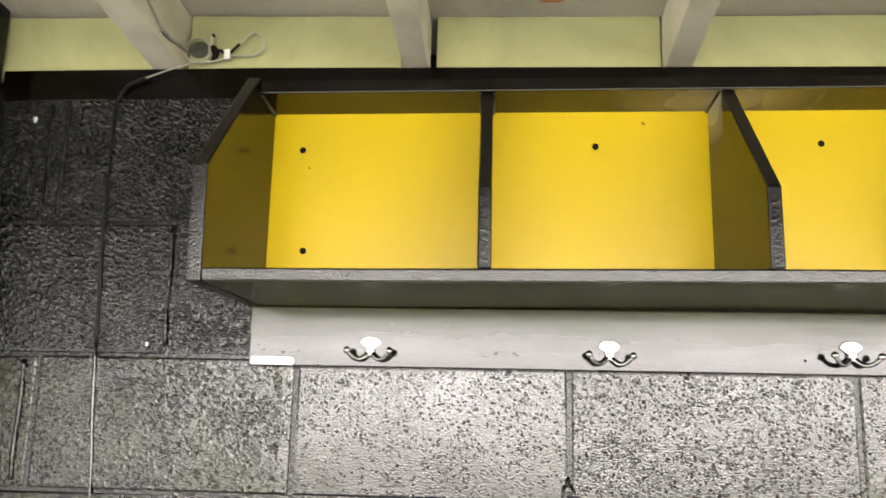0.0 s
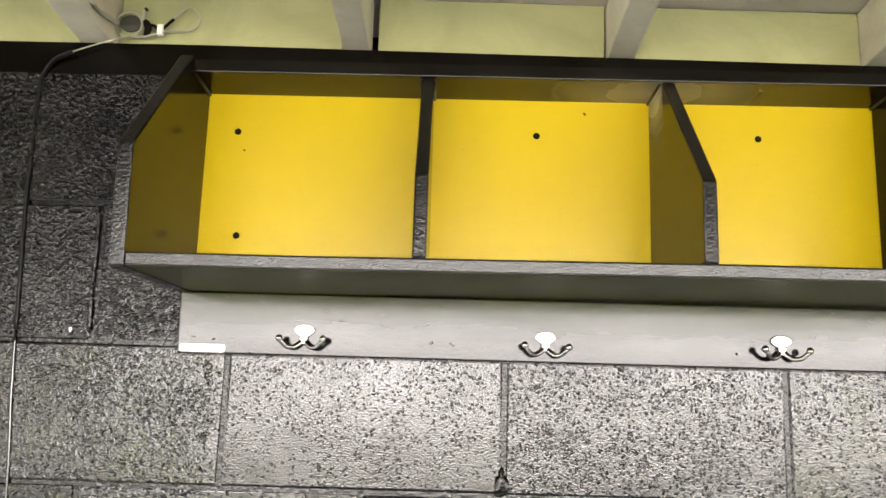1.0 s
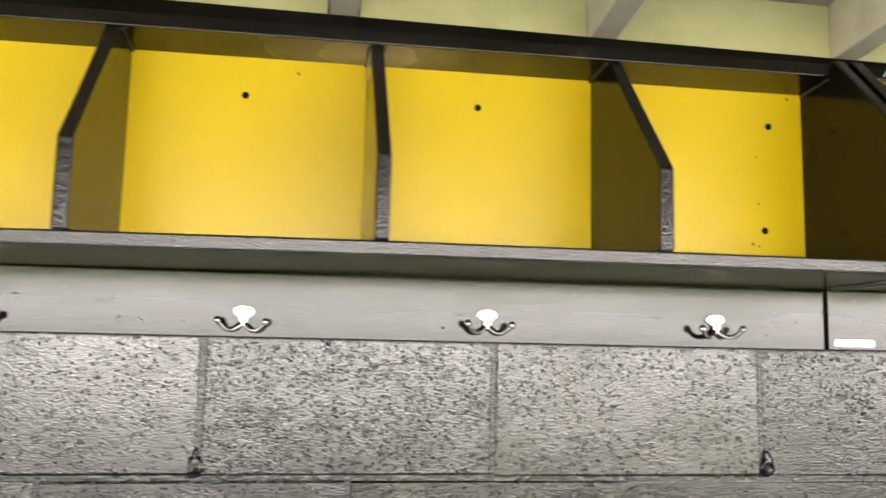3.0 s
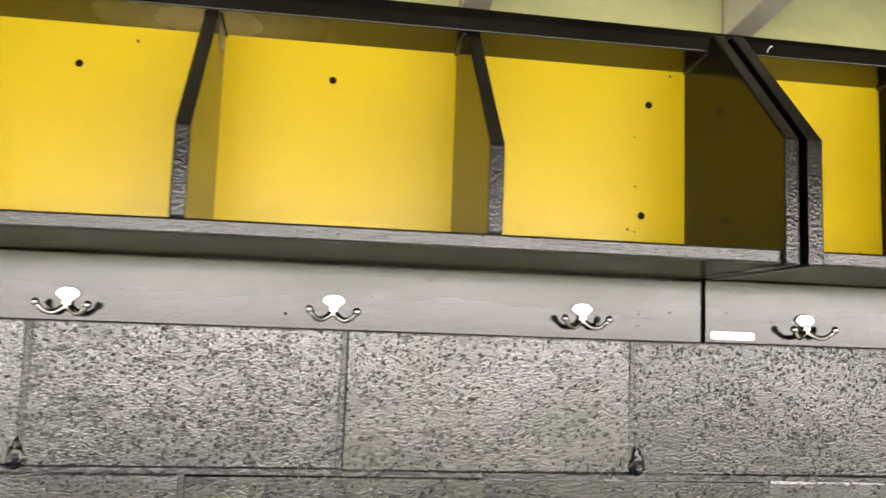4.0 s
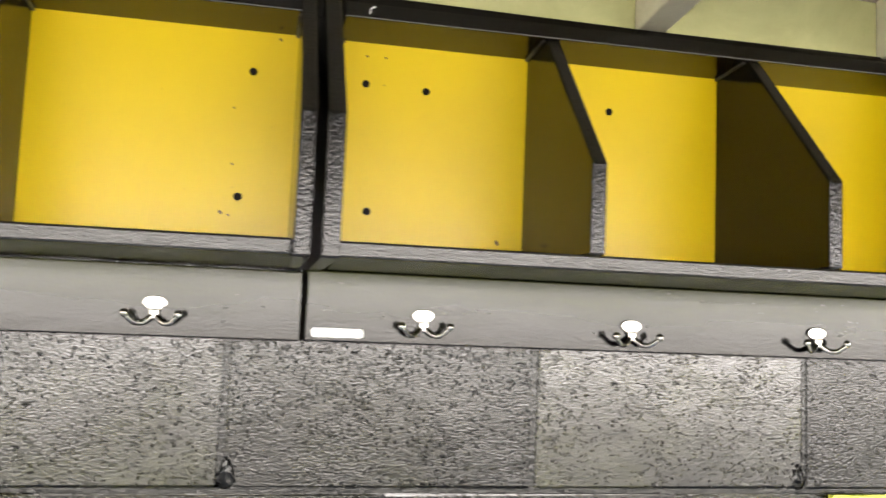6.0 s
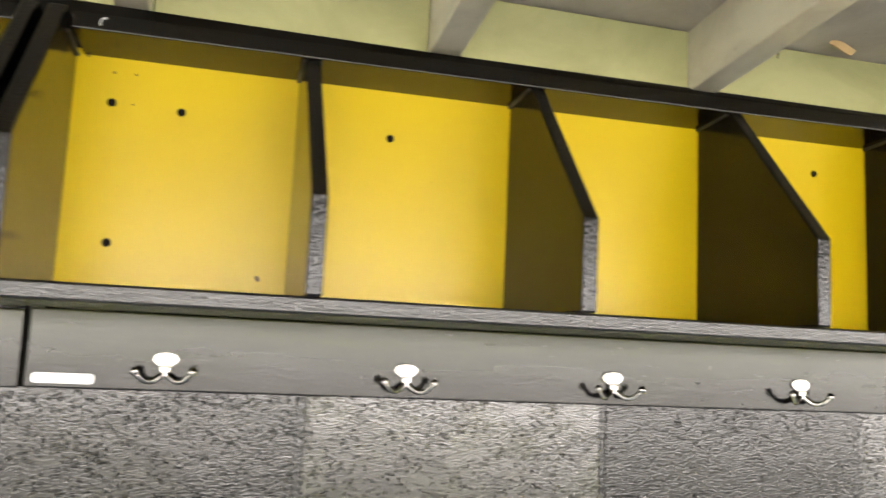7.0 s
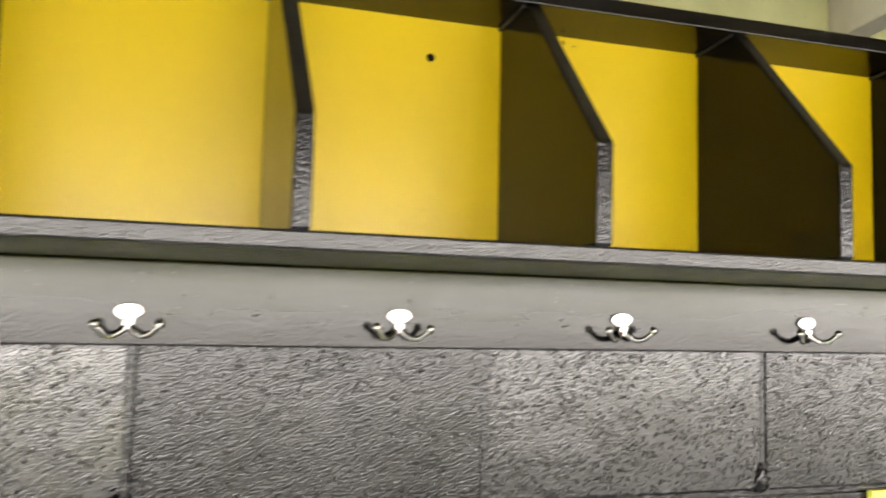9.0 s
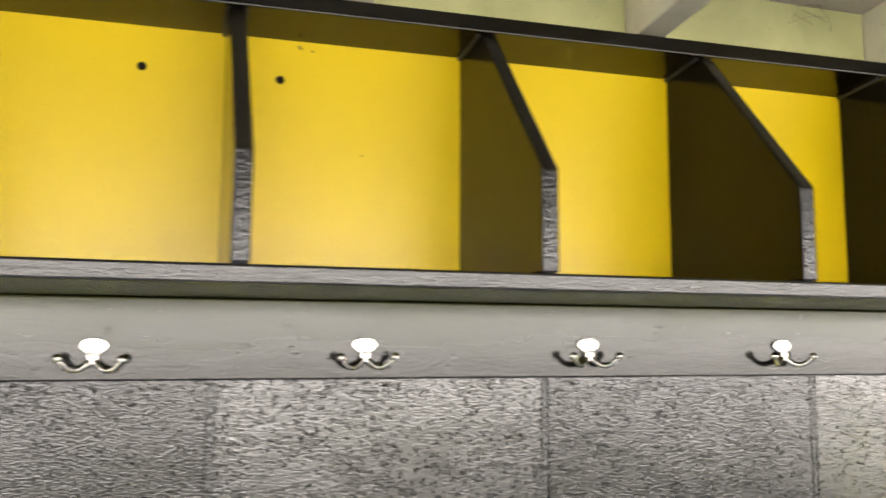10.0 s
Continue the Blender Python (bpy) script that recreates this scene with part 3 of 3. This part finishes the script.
for k in range(3):
    turn = spline([(0.2043 + (0.0125 - 0.003 * k) * math.cos(a), -0.009 - 0.0008 * k, 2.0935 + (0.0085 - 0.002 * k) * math.sin(a)) for a in (math.tau * i / 9 for i in range(10))], 3)
    part("turn", tube(turn, [0.0011] * len(turn), 6), GRIME, cable)
part("tab", box(bmesh.new(), 0.2262, 0.2312, -0.02, -0.012, 2.094, 2.1135, 0.0018), CABLE, cable)
part("hook_stub", tube(spline([(0.2287, -0.015, 2.11), (0.231, -0.018, 2.1155), (0.234, -0.018, 2.112)], 4), [0.002] * 9, 8), SCREW, cable, "dark wire end")
lump = spline([(0.229, -0.013, 2.0975), (0.235, -0.018, 2.09), (0.238, -0.018, 2.081), (0.2325, -0.014, 2.071)], 5)
part("connector", tube(lump, [0.003 + 0.003 * math.sin(math.pi * i / (len(lump) - 1)) for i in range(len(lump))], 10), SCREW, cable, "black plastic connector")
part("arm", tube(spline([(0.236, -0.016, 2.084), (0.244, -0.017, 2.088), (0.253, -0.015, 2.083)], 4), [0.0026] * 9, 8), SCREW, cable)
part("tape", box(bmesh.new(), 0.2515, 0.2615, -0.019, -0.009, 2.0725, 2.09, 0.002), STICKER, cable, "white tape wrap")
part("dark_lead", tube(spline([(0.26, -0.014, 2.084), (0.2683, -0.015, 2.0922), (0.2763, -0.015, 2.1)], 5), [0.0025] * 11, 8), SCREW, cable)
loop = spline([(0.2755, -0.014, 2.0995), (0.2877, -0.015, 2.1134), (0.2987, -0.016, 2.1192), (0.3104, -0.016, 2.114), (0.3179, -0.015, 2.1019), (0.3142, -0.014, 2.089), (0.3014, -0.013, 2.0815), (0.2806, -0.012, 2.0808), (0.26, -0.012, 2.0805)], 6)
part("loop", tube(loop, [0.0017] * len(loop), 8), CABLE, cable)
under = spline([(0.2525, -0.014, 2.076), (0.238, -0.017, 2.0695), (0.222, -0.018, 2.0675), (0.2042, -0.018, 2.068)], 5)
part("tail", tube(under, [0.0017] * len(under), 8), CABLE, cable)
drop = spline([(0.228, -0.018, 2.0705), (0.2042, -0.019, 2.0675), (0.1856, -0.02, 2.0605), (0.1625, -0.022, 2.0525), (0.1256, -0.0225, 2.039)], 6)
part("drop", tube(drop, [0.0012] * len(drop), 8), CABLE, cable)
down = spline([(0.1256, -0.0225, 2.039), (0.0965, -0.02, 2.026), (0.08, -0.015, 2.004), (0.075, -0.0125, 1.98), (0.076, -0.0125, 1.8), (0.081, -0.0125, 1.685), (0.084, -0.0125, 1.605)], 6)
low = spline([(0.084, -0.0125, 1.605), (0.09, -0.0125, 1.5), (0.099, -0.0125, 1.38), (0.108, -0.0125, 1.1), (0.11, -0.0125, 0.02)], 6)
# One paint in two copies: shaded above, glossier below where the highlight runs.
part("painted_run", tube(down, [0.0034] * len(down), 8), CABLE_SHADED, cable, "painted cable run, shaded copy for its dark upper part")
part("painted_run", tube(low, [0.0021] * len(low), 8), CABLE_LIT, cable, "painted cable run, lit copy for its bright lower part")

# ---- small things at the roof and on the boards ----
sliver = slab([(-0.032, 2.134), (-0.034, 2.131), (-0.026, 2.118), (-0.024, 2.12)], -0.0035, 0.0035, 0.0004)
bmesh.ops.rotate(sliver, verts=sliver.verts, cent=(0, -0.029, 2.126), matrix=Matrix.Rotation(radians(-62), 3, 'Y'))
for v in sliver.verts:
    v.co = Vector((v.co.x * 3.2, v.co.y, 2.128 + (v.co.z - 2.126) * 1.6))
bmesh.ops.translate(sliver, verts=sliver.verts, vec=(2.805, -0.004, 0))
solid("wood_splinter", sliver, CHIP, "pale torn wood splinter hanging from roof boards", "splinter", at=(2.805, -0.03, 2.128))
patch = plate([(0.018 * math.cos(a) * (1 + 0.2 * math.sin(3 * a)), 0.006 * math.sin(a) * (1 + 0.3 * math.cos(2 * a))) for a in (math.tau * i / 18 for i in range(18))], -0.0006, 0.0, 0.0)
bmesh.ops.rotate(patch, verts=patch.verts, cent=(0, 0, 0), matrix=Matrix.Rotation(radians(90) + math.atan(SLOPE), 3, 'X'))
bmesh.ops.translate(patch, verts=patch.verts, vec=(0.783, -0.042, roof_z(-0.042, SOFFIT_Z) + fall(0.783) - 0.0012))
solid("paint_flake", patch, RUST, "orange primer showing through flaked ceiling paint", "paint flake", at=(0.783, -0.042, 2.14))
nail_path = [(2.707, -0.012, 2.132), (2.7075, -0.013, 2.12), (2.706, -0.012, 2.104)]
solid("nail", tube(nail_path, [0.0016, 0.0014, 0.001], 6), SCREW, "thin dark nail sticking out of the blocking board", "nail", at=(2.707, -0.012, 2.118))
clip_path = spline([(1.770, -0.112, 1.978), (1.770, -0.116, 1.981), (1.7715, -0.117, 1.985), (1.776, -0.1155, 1.9875)], 4)
solid("cup_hook", tube(clip_path, [0.0009] * len(clip_path), 6), STICKER, "tiny white screw hook on the cubby edge", "cup hook", at=(1.77, -0.113, 1.985))
pin = bmesh.new()
bmesh.ops.create_cone(pin, cap_ends=True, segments=8, radius1=0.0022, radius2=0.0012, depth=0.002, matrix=Matrix.LocRotScale((1.133, board_y(1.597) - 0.0008, 1.597), Euler((radians(90), 0, 0)), None))
solid("screw_head", pin, SCREW, "single dark screw head in the hook board", "screw", at=(1.133, BOARD_Y, 1.597))
web = thing("cobweb", (3.68, 0, 2.11), "dusty tan cobweb strands on the blocking board", "cobweb")
strands = random.Random(8)
for a, b in (((3.645, 2.094), (3.72, 2.112)), ((3.66, 2.122), (3.712, 2.128)), ((3.652, 2.1), (3.668, 2.124)), ((3.7, 2.13), (3.722, 2.09)), ((3.67, 2.118), (3.715, 2.103)), ((3.655, 2.108), (3.69, 2.096))):
    mid = ((a[0] + b[0]) / 2 + strands.uniform(-0.006, 0.006), (a[1] + b[1]) / 2 + strands.uniform(-0.006, 0.004))
    line = spline([(a[0], -0.004, a[1]), (mid[0], -0.007, mid[1]), (b[0], -0.004, b[1])], 4)
    part("strand", tube(line, [0.0005] * len(line), 5), DUST, web)
lumpy = random.Random(3)
for x, z in ((0.806, 1.394), (1.629, 1.396), (2.424, 1.396), (3.242, 1.394)):
    drip = bmesh.new()
    bmesh.ops.create_icosphere(drip, subdivisions=3, radius=1.0)
    for v in drip.verts:
        up = (v.co.z + 1) / 2
        wide = 0.016 * (1 - up) ** 1.4 + 0.004
        v.co = Vector((x - 0.002 + v.co.x * wide, -0.0085 + v.co.y * 0.0058, z - 0.006 + 0.042 * up)) + Vector((lumpy.uniform(-1, 1), lumpy.uniform(-1, 1), lumpy.uniform(-1, 1))) * 0.0016
    solid("mortar_drip", rounded_faces(drip), MORTAR, "lump of painted mortar squeezed from the joint", "mortar lump", "mortar lumps at the joints", at=(x, 0, z))

def paint_run(points, radius, seed):
    """A raised run of old paint down a joint, thick and thin by turns."""
    rnd = random.Random(seed)
    line = spline(points, 7)
    bm = tube(line, [radius * rnd.uniform(0.7, 1.1) for _ in line], 9)
    for v in bm.verts:
        v.co.y = -0.0115 + (v.co.y + 0.0115) * 0.5
    solid("paint_run", bm, MORTAR, "raised glossy black paint run beside a joint", "paint run", "paint runs at the joints", at=points[-1])


paint_run([(0.189, -0.0125, 1.792), (0.1915, -0.013, 1.73), (0.19, -0.013, 1.67), (0.193, -0.0135, 1.606)], 0.0034, 1)
paint_run([(-0.03, -0.0125, 1.582), (-0.028, -0.013, 1.52), (-0.03, -0.013, 1.45), (-0.028, -0.0125, 1.4)], 0.0036, 2)
paint_run([(-0.035, -0.0125, 2.0), (-0.037, -0.013, 1.96), (-0.034, -0.0125, 1.88), (-0.033, -0.0125, 1.82)], 0.0026, 3)
# Two small raised white specks on the wall.
for x, z, r in ((-0.061, 1.973, 0.0045), (0.165, 1.607, 0.0042)):
    fleck = bmesh.new()
    bmesh.ops.create_icosphere(fleck, subdivisions=2, radius=r)
    for v in fleck.verts:
        v.co = Vector((x + v.co.x * (0.7 + 0.3 * math.sin(v.co.z * 900)), -0.0115 + v.co.y * 0.35, z + v.co.z * 1.2))
    solid("chip", rounded_faces(fleck), STICKER, "small white speck on the black wall", "paint chip", "white chips in the black paint", at=(x, -0.0115, z))

# ---- blocks of the walls ----
def block_mesh(length, height, seed):
    rnd = random.Random(seed)
    bm = box(bmesh.new(), -length / 2, length / 2, 0.0, 0.03, -height / 2, height / 2, 0.0035, 2)
    for v in bm.verts:
        if v.co.y < 0.02:
            v.co += Vector((rnd.uniform(-1, 1) * 0.0012, rnd.uniform(-1, 1) * 0.0006, rnd.uniform(-1, 1) * 0.0012))
    return mesh_of("block", bm, BLOCK)


BLOCKS = {}


def lay(parent, s0, s1, z0, z1, matrix, seed):
    """One block from s0 to s1 along the wall."""
    length, height = round(s1 - s0 - 0.0065, 4), round(z1 - z0 - 0.0065, 4)
    key = (length, height, seed % 4)
    if key not in BLOCKS:
        BLOCKS[key] = block_mesh(length, height, seed)
    ob = new("block", BLOCKS[key])
    ob.parent = parent
    ob.matrix_basis = matrix @ pose((s0 + s1) / 2, -0.011 + 0.0012 * math.sin(seed * 2.4), (z0 + z1) / 2)


seed = 0
for row, (z0, z1) in enumerate(zip(COURSES, COURSES[1:])):
    s = -PITCH * (1.0 if row % 2 else 1.5) - 0.006
    while s < EAST:
        a, b = max(s, WEST), min(s + PITCH, EAST)
        if b - a > 0.03:
            seed += 1
            lay(wall_north, a, b, z0, z1, Matrix(), seed)
        s += PITCH
for row, (z0, z1) in enumerate(zip(COURSES, COURSES[1:])):
    cuts = [0.0, 0.1]
    for a, b in zip(cuts, cuts[1:]):
        seed += 1
        lay(wall_west, a, b, z0, z1, Matrix.Translation((WEST, 0, 0)) @ Matrix.Rotation(radians(-90), 4, 'Z') @ Matrix.Scale(-1, 4, (0, 1, 0)), seed)
